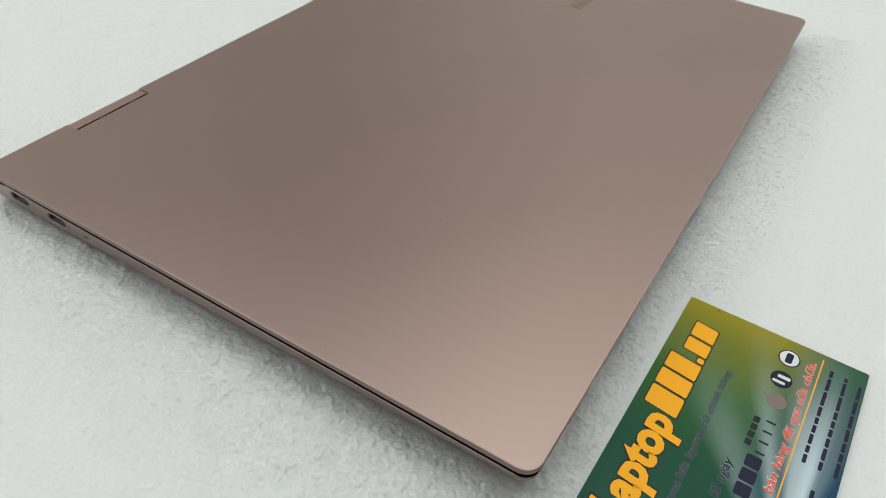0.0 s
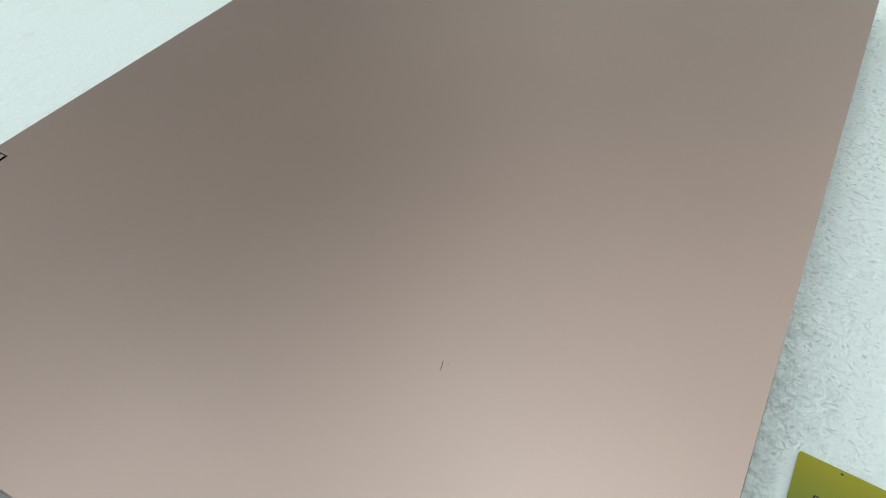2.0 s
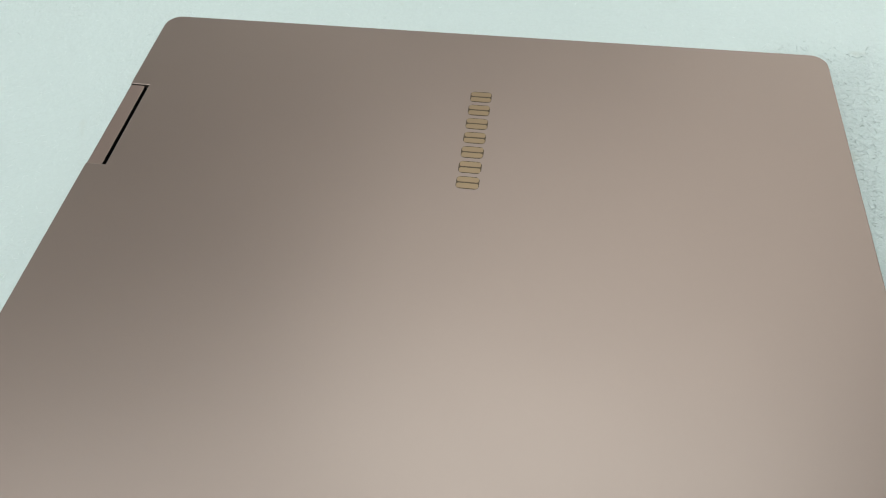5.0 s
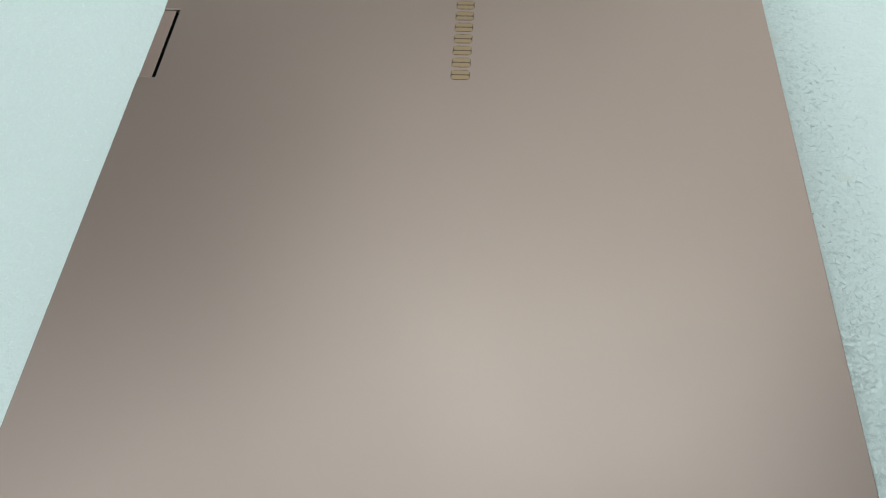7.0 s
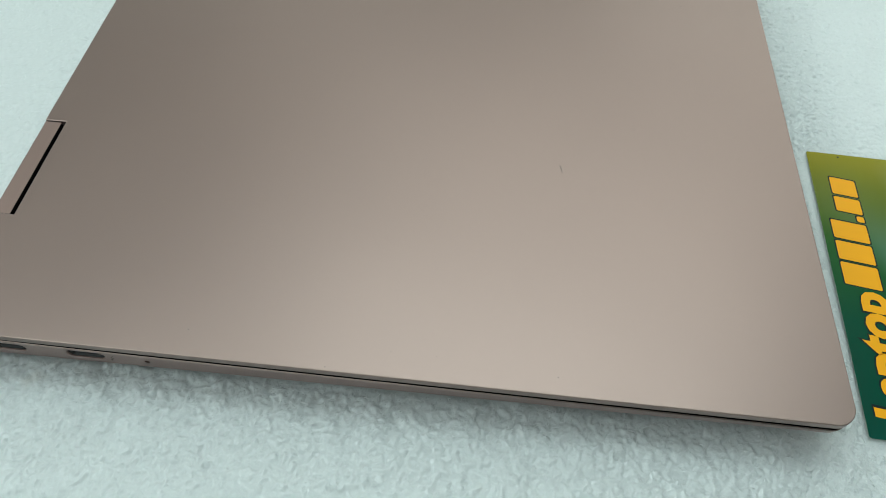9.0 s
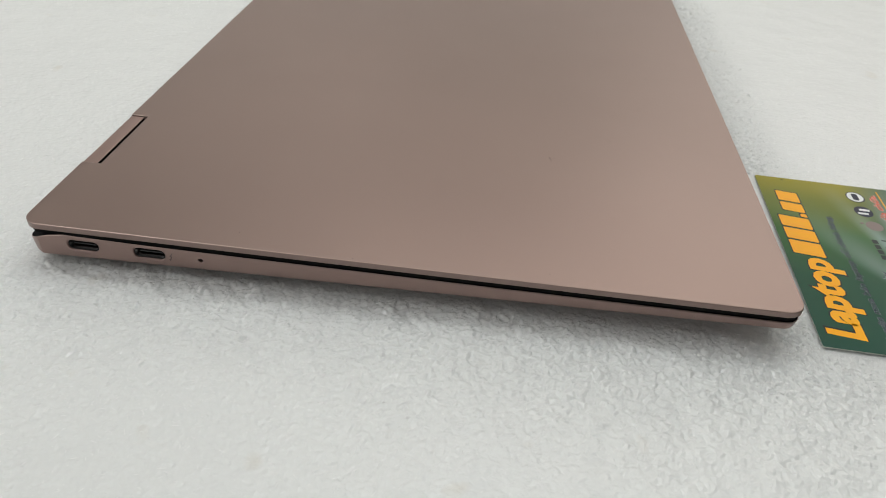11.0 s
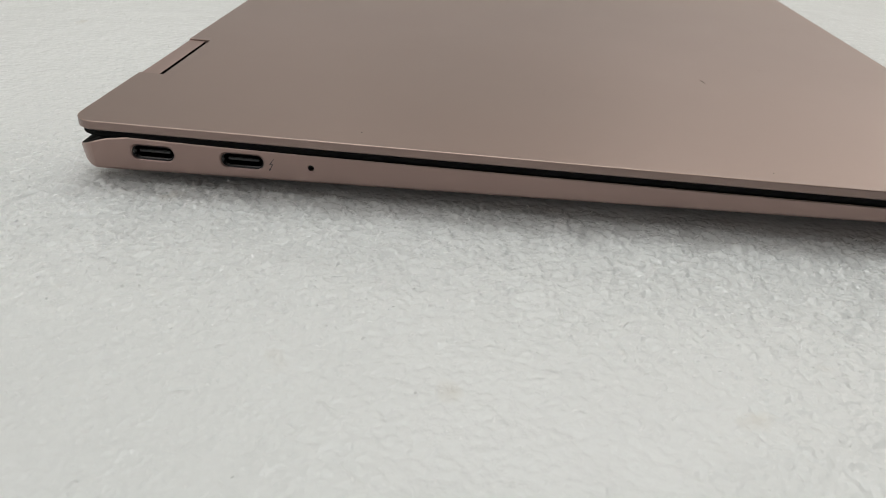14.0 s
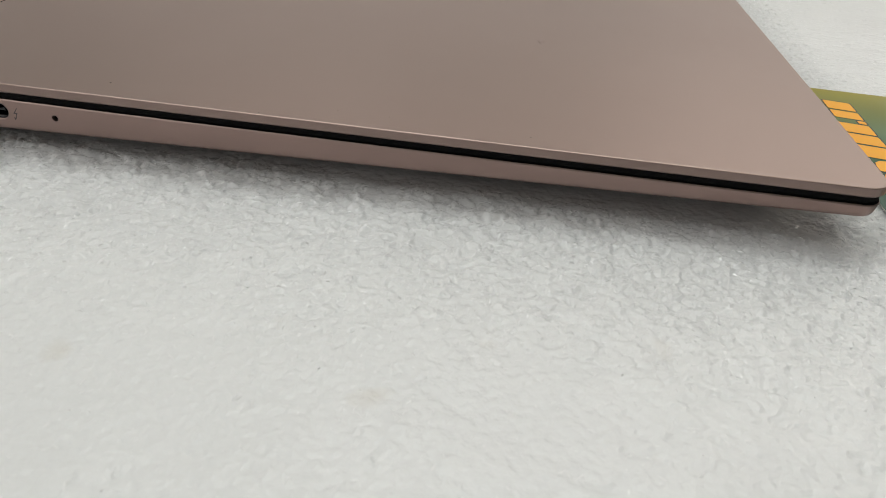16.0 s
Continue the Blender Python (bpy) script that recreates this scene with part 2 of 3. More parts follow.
TAPER = 0.0004      # the base's sides lean in towards the bottom


def side_y(x, z):
    """Where the base's side by the ports stands at this height."""
    top, low = base_top(x, 0) - 0.0002, low_edge(x, 0) + 0.0004
    return BASE_IN + TAPER * (top - z) / (top - low)


def faceted(points, n=10):
    """The outline with its last corner, at the hinge by the ports, cut nearly straight."""
    out, m = list(points), len(points)
    a, b = points[m - n - 1], points[-1]
    for i in range(n + 1):
        t = i / n
        x, y = points[m - n - 1 + i]
        out[m - n - 1 + i] = (0.6 * x + 0.4 * (a[0] + t * (b[0] - a[0])), 0.6 * y + 0.4 * (a[1] + t * (b[1] - a[1])))
    return out


def cut(ob, cutters):
    """Cuts the cutters out of a mesh object and removes them."""
    for c in cutters:
        mod = ob.modifiers.new("cut", "BOOLEAN")
        mod.operation, mod.solver, mod.object = "DIFFERENCE", "EXACT", c
    deps = bpy.context.evaluated_depsgraph_get()
    me = bpy.data.meshes.new_from_object(ob.evaluated_get(deps), depsgraph=deps)
    ob.modifiers.clear()
    old = ob.data
    ob.data = me
    bpy.data.meshes.remove(old)
    for c in cutters:
        bpy.data.objects.remove(c)


def capsule_prism(xc, zc, w, h, y0, y1, chamfer=0.0, n=10):
    """A stadium-shaped bar that runs along y."""
    bm = bmesh.new()
    r = h / 2
    ring = []
    for s in (1, -1):
        for i in range(n + 1):
            a = radians(-90 + 180 * i / n)
            ring.append((s * (w / 2 - r + r * math.cos(a)), s * r * math.sin(a)))
    levels = [(0, y0), (0, y1)] if not chamfer else [(chamfer * 2, y0), (0, y0 + chamfer * 2), (0, y1)]
    rows = []
    for grow, y in levels:
        k, q = (w / 2 + grow) / (w / 2), (h / 2 + grow) / (h / 2)
        rows.append([bm.verts.new((xc + x * k, y, zc + z * q)) for x, z in ring])
    for a, b in zip(rows, rows[1:]):
        for i in range(len(ring)):
            j = (i + 1) % len(ring)
            bm.faces.new((a[i], a[j], b[j], b[i]))
    bm.faces.new(rows[0])
    bm.faces.new(rows[-1])
    bmesh.ops.recalc_face_normals(bm, faces=bm.faces)
    return bm


base = part("base", loft(bmesh.new(), divided(faceted(rounded(-0.0006, D - 0.0003, BASE_IN, W - BASE_IN, 0.0042))), [
    (divided(rounded(0.014, D - 0.0143, 0.0143, W - 0.0143, 0.003)), 0.0021),
    (divided(rounded(0.009, D - 0.0093, 0.0093, W - 0.0093, 0.003)), lambda x, y: max(0.0022, low_edge(x, y) - 0.0036)), (0.0035, lambda x, y: max(0.0023, low_edge(x, y) - 0.0014)),
    (TAPER + 0.0002, low_edge), (TAPER, lambda x, y: low_edge(x, y) + 0.0004),
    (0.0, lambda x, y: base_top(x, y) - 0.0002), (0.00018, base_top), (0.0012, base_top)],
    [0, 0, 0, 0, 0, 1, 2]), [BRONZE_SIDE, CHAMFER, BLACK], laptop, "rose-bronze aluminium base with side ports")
# bronze top and its rim turned black, as shade in the lid gap
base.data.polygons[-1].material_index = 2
PORTS = ((0.01586, 0.00745), (0.03399, 0.00745))
PW, PH = 0.0086, 0.0030
MIC = (0.0479, 0.0074)
cutters = [mesh_object("cutter", capsule_prism(x, z, PW, PH, side_y(x, z) - 0.0002, 0.0075, 0.00022), BRONZE_SIDE) for x, z in PORTS]
cutters.append(mesh_object("cutter", capsule_prism(*MIC, 0.00126, 0.00124, -0.001, 0.0025), BRONZE_SIDE))
cut(base, cutters)

for x, z in PORTS:
    port = part("usb_port", capsule_prism(x, z, PW + 0.0006, PH + 0.0006, 0.0062, 0.0074), BLACK_GLOSS, laptop, "black oval data port")
    # the port's lining, a thin tube inside the hole
    bm = bmesh.new()
    rows = []
    for grow, y in ((-0.00002, 0.0010), (-0.0003, 0.0010), (-0.0003, 0.0062)):
        ring = []
        w, h = PW + 2 * grow, PH + 2 * grow
        r = h / 2
        for s in (1, -1):
            for i in range(13):
                a = radians(-90 + 180 * i / 12)
                ring.append(bm.verts.new((x + s * (w / 2 - r + r * math.cos(a)), y, z + s * r * math.sin(a))))
        rows.append(ring)
    for a, b in zip(rows, rows[1:]):
        for i in range(len(a)):
            j = (i + 1) % len(a)
            bm.faces.new((a[i], a[j], b[j], b[i]))
    part("port_shell", bm, STEEL, port, "dark steel port lining", True)
    tb = box(bmesh.new(), x - 0.0031, x + 0.0031, 0.0017, 0.0063, z - 0.0003, z + 0.0003)
    bmesh.ops.bevel(tb, geom=tb.edges[:], offset=0.00012, segments=2, affect="EDGES")
    part("port_tongue", tb, BLACK_GLOSS, port, "black contact tongue")
part("microphone_hole", capsule_prism(*MIC, 0.00135, 0.00133, 0.0014, 0.0019), BLACK, laptop, "tiny dark round hole")

# small charging mark beside the port, printed on the side
bm = bmesh.new()
mark = [(0.00045, 0.0011), (-0.0004, -0.00005), (0.0001, -0.00005), (-0.0003, -0.0009), (-0.0005, -0.00075), (-0.00042, -0.0012),
        (-0.00005, -0.00098), (-0.00015, -0.0009), (0.00035, 0.0001), (-0.00012, 0.0001), (0.00058, 0.0011)]
va = [bm.verts.new((0.0399 + 1.15 * x, side_y(0.0399, 0.0074 + 1.15 * z) - 0.00003, 0.0074 + 1.15 * z)) for x, z in mark]
vb = [bm.verts.new((0.0399 + 1.15 * x, side_y(0.0399, 0.0074 + 1.15 * z) + 0.00005, 0.0074 + 1.15 * z)) for x, z in mark]
for i in range(len(mark)):
    j = (i + 1) % len(mark)
    bm.faces.new((va[i], va[j], vb[j], vb[i]))
bm.faces.new(va)
bm.faces.new(vb)
part("charging_mark", bm, PRINT_GREY, laptop, "small grey printed charging mark")

# rubber feet
for fx, fy in ((0.022, 0.04), (0.022, W - 0.04), (0.18, 0.04), (0.18, W - 0.04)):
    part("rubber_foot", plate(rounded(fx - 0.004, fx + 0.004, fy - 0.018, fy + 0.018, 0.0039), 0.0, 0.0024), BLACK, laptop, "black rubber foot")

# maker's mark on the lid: seven plain polished bars
L0, L1, X0, X1 = 0.2411, 0.2790, 0.1005, 0.1066
step = (L1 - L0) / 7
for i in range(7):
    y0, y1 = L0 + i * step + 0.0006, L0 + (i + 1) * step - 0.0006
    rim = part("logo_bar", plate(rounded(X0, X1, y0, y1, 0.0012, 5), H - 0.0003, H + 0.00003), LOGO_EDGE, laptop, "dark outlined polished bar")
    for k in range(2):
        a = y0 + 0.00022 + k * (y1 - y0) * 0.5
        b = a + (y1 - y0) * 0.5 - 0.00044
        part("bar_face", plate(rounded(X0 + 0.0002, X1 - 0.0002, a, b, 0.0006, 4), H - 0.0003, H + 0.00006), LOGO, rim, "polished bronze face")


# lint and dust on the lid
def lint(points, r, label):
    bm = bmesh.new()
    rows = []
    for i, p in enumerate(points):
        q = Vector(points[min(i + 1, len(points) - 1)]) - Vector(points[max(i - 1, 0)])
        side = q.cross(Vector((0, 0, 1))).normalized()
        rows.append([bm.verts.new(Vector(p) + side * r * math.cos(a) + Vector((0, 0, r + r * math.sin(a)))) for a in (0, math.pi / 2, math.pi, 1.5 * math.pi)])
    for a, b in zip(rows, rows[1:]):
        for i in range(4):
            bm.faces.new((a[i], a[(i + 1) % 4], b[(i + 1) % 4], b[i]))
    bm.faces.new(rows[0])
    bm.faces.new(rows[-1])
    return tagged(mesh_object("lint_hair", bm, DUST), label, "lint", "lint on the lid")


lint([(0.1391 + 0.0004 * math.cos(i * 0.3) - 0.0004, 0.0633 + 0.00035 * i, H) for i in range(8)], 0.00007, "short curved dark hair lying on the lid")
lint([(0.1399 + 0.0001 * i, 0.0655 + 0.0001 * i, H) for i in range(3)], 0.00006, "tiny dark lint crumb lying on the lid")
for x, y, r in ((0.1590, 0.0817, 0.0001), (0.1767, 0.1395, 0.0001), (0.0570, 0.0064, 0.00012), (0.1386, 0.0042, 0.0001),
                (0.0885, 0.0009, 0.0001), (0.112, 0.0061, 0.00007), (0.102, 0.0062, 0.00007), (0.171, 0.109, 0.0001)):
    bm = bmesh.new()
    bmesh.ops.create_icosphere(bm, subdivisions=1, radius=r)
    for v in bm.verts:
        v.co = Vector((v.co.x * 1.5 + x, v.co.y + y, H + r * 0.4 + v.co.z * 0.5))
    tagged(mesh_object("dust_speck", bm, DUST), "tiny dark dust speck on the lid", "dust", "dust on the lid")

# business card: u across its width, v along its length, writing runs up v
CU, CV = 0.0531, 0.0890
CARD_Z = 0.0011
card = thing("business_card", "glossy green business card with orange title on white fleece", "business card", (0.2108, 0.0036, CARD_Z), -1.45)

CARD_MAT = material("card_print", (0.1, 0.3, 0.1), 0.45)
cb = CARD_MAT.node_tree.nodes["Principled BSDF"]
cb.inputs["Specular IOR Level"].default_value = 0.13
cb.inputs["Roughness"].default_value = 0.3
cvec = coords(CARD_MAT)
sep = node(CARD_MAT, "ShaderNodeSeparateXYZ")
link(CARD_MAT, cvec, sep.inputs[0])


def span(m, socket, lo, hi):
    r = node(m, "ShaderNodeMapRange")
    r.inputs["From Min"].default_value, r.inputs["From Max"].default_value = lo, hi
    link(m, socket, r.inputs["Value"])
    return r.outputs["Result"]


along = ramp(CARD_MAT, span(CARD_MAT, sep.outputs["Y"], 0, CV), [
    (0.0, (0.003, 0.062, 0.040)), (0.35, (0.003, 0.068, 0.032)), (0.62, (0.022, 0.105, 0.014)), (0.85, (0.15, 0.17, 0.008)), (1.0, (0.29, 0.25, 0.008))])
right = ramp(CARD_MAT, span(CARD_MAT, sep.outputs["Y"], 0, CV), [
    (0.0, (0.002, 0.048, 0.17)), (0.45, (0.003, 0.055, 0.12)), (0.8, (0.004, 0.058, 0.045)), (1.0, (0.010, 0.08, 0.025))])
mixa = node(CARD_MAT, "ShaderNodeMixRGB")
link(CARD_MAT, ramp(CARD_MAT, span(CARD_MAT, sep.outputs["X"], 0, CU), [(0.55, (0, 0, 0)), (0.85, (1, 1, 1))]), mixa.inputs["Fac"])
link(CARD_MAT, along, mixa.inputs["Color1"])
link(CARD_MAT, right, mixa.inputs["Color2"])
# pale rays that fan out from the lower middle
mp = node(CARD_MAT, "ShaderNodeMapping")
mp.inputs["Location"].default_value = (-0.046, -0.010, 0)
link(CARD_MAT, cvec, mp.inputs["Vector"])
grad = node(CARD_MAT, "ShaderNodeTexGradient")
grad.gradient_type = "RADIAL"
link(CARD_MAT, mp.outputs["Vector"], grad.inputs["Vector"])
rays = ramp(CARD_MAT, grad.outputs["Fac"], [(0.722, (0, 0, 0)), (0.739, (0.25, 0.25, 0.25)), (0.750, (1.0, 1.0, 1.0)), (0.766, (0.75, 0.75, 0.75)),
                                             (0.782, (0.12, 0.12, 0.12)), (0.795, (0.48, 0.48, 0.48)), (0.810, (0.06, 0.06, 0.06)), (0.84, (0.22, 0.22, 0.22)), (0.87, (0, 0, 0))], "EASE")
far = node(CARD_MAT, "ShaderNodeVectorMath")
far.operation = "LENGTH"
link(CARD_MAT, mp.outputs["Vector"], far.inputs[0])
fade = ramp(CARD_MAT, span(CARD_MAT, far.outputs["Value"], 0.0, 0.085), [(0.0, (1, 1, 1)), (0.45, (0.75, 0.75, 0.75)), (0.8, (0.15, 0.15, 0.15)), (1.0, (0, 0, 0))])
mul = node(CARD_MAT, "ShaderNodeMixRGB", Fac=1.0)
mul.blend_type = "MULTIPLY"
link(CARD_MAT, rays, mul.inputs["Color1"])
link(CARD_MAT, fade, mul.inputs["Color2"])
mixb = node(CARD_MAT, "ShaderNodeMixRGB")
link(CARD_MAT, mul.outputs["Color"], mixb.inputs["Fac"])
link(CARD_MAT, mixa.outputs["Color"], mixb.inputs["Color1"])
mixb.inputs["Color2"].default_value = (0.68, 0.80, 0.84, 1)
link(CARD_MAT, mixb.outputs["Color"], cb.inputs["Base Color"])


def ink(name, colour):
    m = material(name, colour, 0.3)
    m.node_tree.nodes["Principled BSDF"].inputs["Specular IOR Level"].default_value = 0.13
    return m


CARD_EDGE = material("card_edge", (0.45, 0.47, 0.42), 0.7)
ORANGE = ink("orange_ink", (0.96, 0.43, 0.010))
OUTLINE = ink("dark_ink", (0.012, 0.02, 0.02))
NAVY = ink("navy_ink", (0.008, 0.009, 0.035))
RED = ink("red_ink", (0.80, 0.085, 0.03))
WHITE = ink("white_ink", (0.75, 0.78, 0.78))
GREY = ink("grey_ink", (0.22, 0.17, 0.16))

part("card_sheet", loft(bmesh.new(), rounded(0, CU, 0, CV, 0.0007, 4), [(0, -0.00035), (0, 0)], [1]), [CARD_MAT, CARD_EDGE], card, "printed green card sheet")
LIFT = 0.00003


def shape(name, pts, mat, level=1, label="", parent=None):
    bm = bmesh.new()
    z = LIFT * level
    return part(name, loft(bm, pts, [(0, 0.00001), (0, z)]), mat, parent or card, label)


def slanted(u0, u1, v0, v1, r, lean=0.0):
    """A rounded block across the title's height, leaning along v."""
    return [(u, v + lean * (u1 - u)) for u, v in rounded(u0, u1, v0, v1, r, 4)]


# the second half of the title: plain orange blocks with dark rims, tall and short
for v0, v1, u0, u1 in ((41.2, 48.3, 2.6, 12.0), (49.2, 55.4, 2.6, 12.0), (56.3, 62.6, 2.6, 12.0), (63.5, 65.5, 10.0, 12.0),
                       (66.3, 71.6, 5.0, 12.0), (72.6, 78.8, 5.0, 12.0)):
    u0, u1, v0, v1 = (n * 0.001 for n in (u0, u1, v0, v1))
    rim = shape("title_block", slanted(u0 - 0.00036, u1 + 0.00036, v0 - 0.00036, v1 + 0.00036, 0.0006, 0.12), OUTLINE, 1, "dark rim of an orange block")
    shape("block_face", slanted(u0, u1, v0, v1, 0.0005, 0.12), ORANGE, 2, "orange printed block", rim)


def writing(words, v0, v1, u, height, mat, halo=None, lean=0.2, bold=0.0, rim=0.03):
    """Words in the built-in font along v, their feet on the line u, from v0 to v1; height: of a capital letter."""
    made = None
    for level, grow, m in ((1, bold + rim, halo), (2, bold, mat)):
        if m is None:
            continue
        cu = bpy.data.curves.new("words", "FONT")
        cu.body, cu.size, cu.shear, cu.fill_mode, cu.resolution_u = words, 1.0, lean, "FRONT", 3
        cu.offset = grow
        ob = bpy.data.objects.new("words", cu)
        scene.collection.objects.link(ob)
        deps = bpy.context.evaluated_depsgraph_get()
        me = bpy.data.meshes.new_from_object(ob.evaluated_get(deps))
        bpy.data.objects.remove(ob)
        xs = [v.co.x for v in me.vertices]
        k = (v1 - v0) / max(1e-6, max(xs) - min(xs))
        lo = min(xs)
        for v in me.vertices:
            x, y = v.co.x, v.co.y
            v.co = (u - y * height / 0.72, v0 + (x - lo) * k, LIFT * level)
        me.flip_normals() if me.polygons and me.polygons[0].normal.z < 0 else None
        me.materials.append(m)
        ob = new("printed_text" if made is None else "text_face", me)
        ob.parent = made or card
        tagged(ob, "printed line of text")
        made = made or ob
    return made


PALE = ink("pale_halo_ink", (0.30, 0.38, 0.38))
writing("Chuyên mua bán laptop cũ chính hãng,", 0.0030, 0.0662, 0.0197, 0.0021, NAVY, PALE, 0.2, 0.016, 0.018)
writing("Mỹ", 0.0145, 0.0185, 0.0238, 0.0022, NAVY, PALE, 0.2, 0.016, 0.018)
writing("30 ngày", 0.0240, 0.0378, 0.0285, 0.0024, NAVY, PALE, 0.2, 0.016, 0.018)
writing("bán hàng đã qua sửa chữa.", 0.0335, 0.0842, 0.0394, 0.0023, RED, WHITE, 0.2, 0.015, 0.02)
writing("Laptop", 0.0043, 0.0405, 0.0120, 0.0094, ORANGE, OUTLINE, 0.12, 0.045, 0.03)


def disc(u, v, ru, rv, n=24):
    return [(u + ru * math.cos(2 * math.pi * i / n), v + rv * math.sin(2 * math.pi * i / n)) for i in range(n)]


def badge(rim_pts, rim_mat, face_pts, face_mat, bars, bar_mat, label):
    rim = shape("badge", rim_pts, rim_mat, 1, label)
    if face_pts:
        shape("badge_face", face_pts, face_mat, 2, "", rim)
    for b in bars:
        shape("badge_bar", b, bar_mat, 3, "", rim)


def bar(u0, u1, v0, v1, r=0.0003):
    return rounded(u0, u1, v0, v1, r, 3)


badge(disc(0.0322, 0.0813, 0.0031, 0.0034), NAVY, disc(0.0322, 0.0813, 0.0027, 0.0030), WHITE,
      [bar(0.0312, 0.0332, 0.0792, 0.0834, 0.0006)], NAVY, "white round badge with a navy rim")
badge(disc(0.0322, 0.0720, 0.0030, 0.0033), NAVY, None, None,
      [bar(0.0300, 0.0335, 0.0702, 0.0712), bar(0.0310, 0.0345, 0.0724, 0.0736)], WHITE, "navy round badge with pale bars")
badge(disc(0.0330, 0.0634, 0.0027, 0.0028), GREY, None, None, [bar(0.0288, 0.0299, 0.0640, 0.0649)], GREY, "grey round mark with a small bar")
for k in range(4):
    shape("printed_bar", bar(0.0293, 0.0310, 0.0445 + k * 0.0028, 0.0467 + k * 0.0028), OUTLINE, 1, "dark printed bar")
for k in range(4):
    shape("printed_bar", bar(0.0324, 0.0350, 0.0434 + k * 0.0038, 0.0441 + k * 0.0038), OUTLINE, 1, "dark printed bar")
for k in range(3):
    shape("printed_bar", bar(0.0310, 0.0350, 0.0285 + k * 0.0048, 0.0326 + k * 0.0048, 0.0006), NAVY, 1, "navy printed bar")
shape("printed_rule", bar(0.0406, 0.04095, 0.0040, 0.0868, 0.0001), ORANGE, 1, "thin orange printed rule")
rnd = random.Random(4)
for u, v0, v1 in ((0.0438, 0.0476, 0.0838), (0.0478, 0.0476, 0.0834), (0.0517, 0.0476, 0.0828), (0.0478, 0.020, 0.0413), (0.0517, 0.022, 0.0424)):
    v = v0
    while v < v1 - 0.001:
        w = min(rnd.uniform(0.0022, 0.0058), v1 - v)
        shape("text_bar", bar(u - 0.00050, u + 0.00050, v, v + w, 0.0003), NAVY, 1, "navy bar of printed text")
        v += w + 0.0006
shape("edge_nick", bar(0.0088, 0.0094, 0.0877, 0.0881, 0.0001), OUTLINE, 1, "tiny dark nick at the card's edge")


# fleece cloth
def wave(x, y):
    return 0.00055 + 0.00012 * np.sin(31 * x + 9 * y + 1.0) * np.sin(23 * y - 11 * x) + 0.00006 * np.sin(83 * x + 41 * y) * np.sin(67 * y - 29 * x + 2)


def lattice(x, y, cell, seed):
    """Smooth random heights from 0 to 1 on a lattice of the given cell."""
    table = np.random.default_rng(seed).random((256, 256))
    u, v = x / cell, y / cell
    iu, iv = np.floor(u).astype(int), np.floor(v).astype(int)
    fu, fv = u - iu, v - iv
    fu, fv = fu * fu * (3 - 2 * fu), fv * fv * (3 - 2 * fv)
    a, b = table[iu % 256, iv % 256], table[(iu + 1) % 256, iv % 256]
    c, d = table[iu % 256, (iv + 1) % 256], table[(iu + 1) % 256, (iv + 1) % 256]
    return (a * (1 - fu) + b * fu) * (1 - fv) + (c * (1 - fu) + d * fu) * fv


def domes(x, y, cell, seed):
    """Rounded grains, one to each cell of a jittered grid: 1 at a grain's top, 0 where grains part."""
    jitter = np.random.default_rng(seed).random((3, 256, 256))
    u, v = x / cell, y / cell
    iu, iv = np.floor(u).astype(int), np.floor(v).astype(int)
    best = np.full(np.shape(u), -1.0)
    for du in (-1, 0, 1):
        for dv in (-1, 0, 1):
            a, b = (iu + du) % 256, (iv + dv) % 256
            d2 = (iu + du + 0.1 + 0.8 * jitter[0][a, b] - u) ** 2 + (iv + dv + 0.1 + 0.8 * jitter[1][a, b] - v) ** 2
            best = np.maximum(best, (0.55 + 0.45 * jitter[2][a, b]) * (1 - 1.35 * d2))
    return np.maximum(best, 0.0)


def crinkle(x, y):
    """Matted tufts: rounded grains one to two millimetres across, heaped unevenly."""
    wx = x + 0.0016 * (lattice(x, y, 0.0024, 5) - 0.5) + 0.0009 * (lattice(x, y, 0.0009, 15) - 0.5)
    wy = y + 0.0016 * (lattice(x, y, 0.0024, 6) - 0.5) + 0.0009 * (lattice(x, y, 0.0009, 16) - 0.5)
    t1 = domes(wx, wy, 0.0021, 7)
    t2 = domes(wx + 0.5 * wy, wy - 0.5 * wx, 0.0014, 8)
    heap = lattice(wx, wy, 0.0052, 9)
    t3 = domes(wx - 0.3 * wy, wy + 0.3 * wx, 0.0009, 10)
    return 0.00090 * (t1 - 0.5) + 0.00070 * (t2 - 0.5) + 0.00045 * (t3 - 0.5) + 0.0008 * (heap - 0.5)


def steps(marks):
    """Coordinates along one side: (from, to, spacing) stretches in a row."""
    out = [np.arange(a, b, d) for a, b, d in marks]
    return np.append(np.concatenate(out), marks[-1][1])


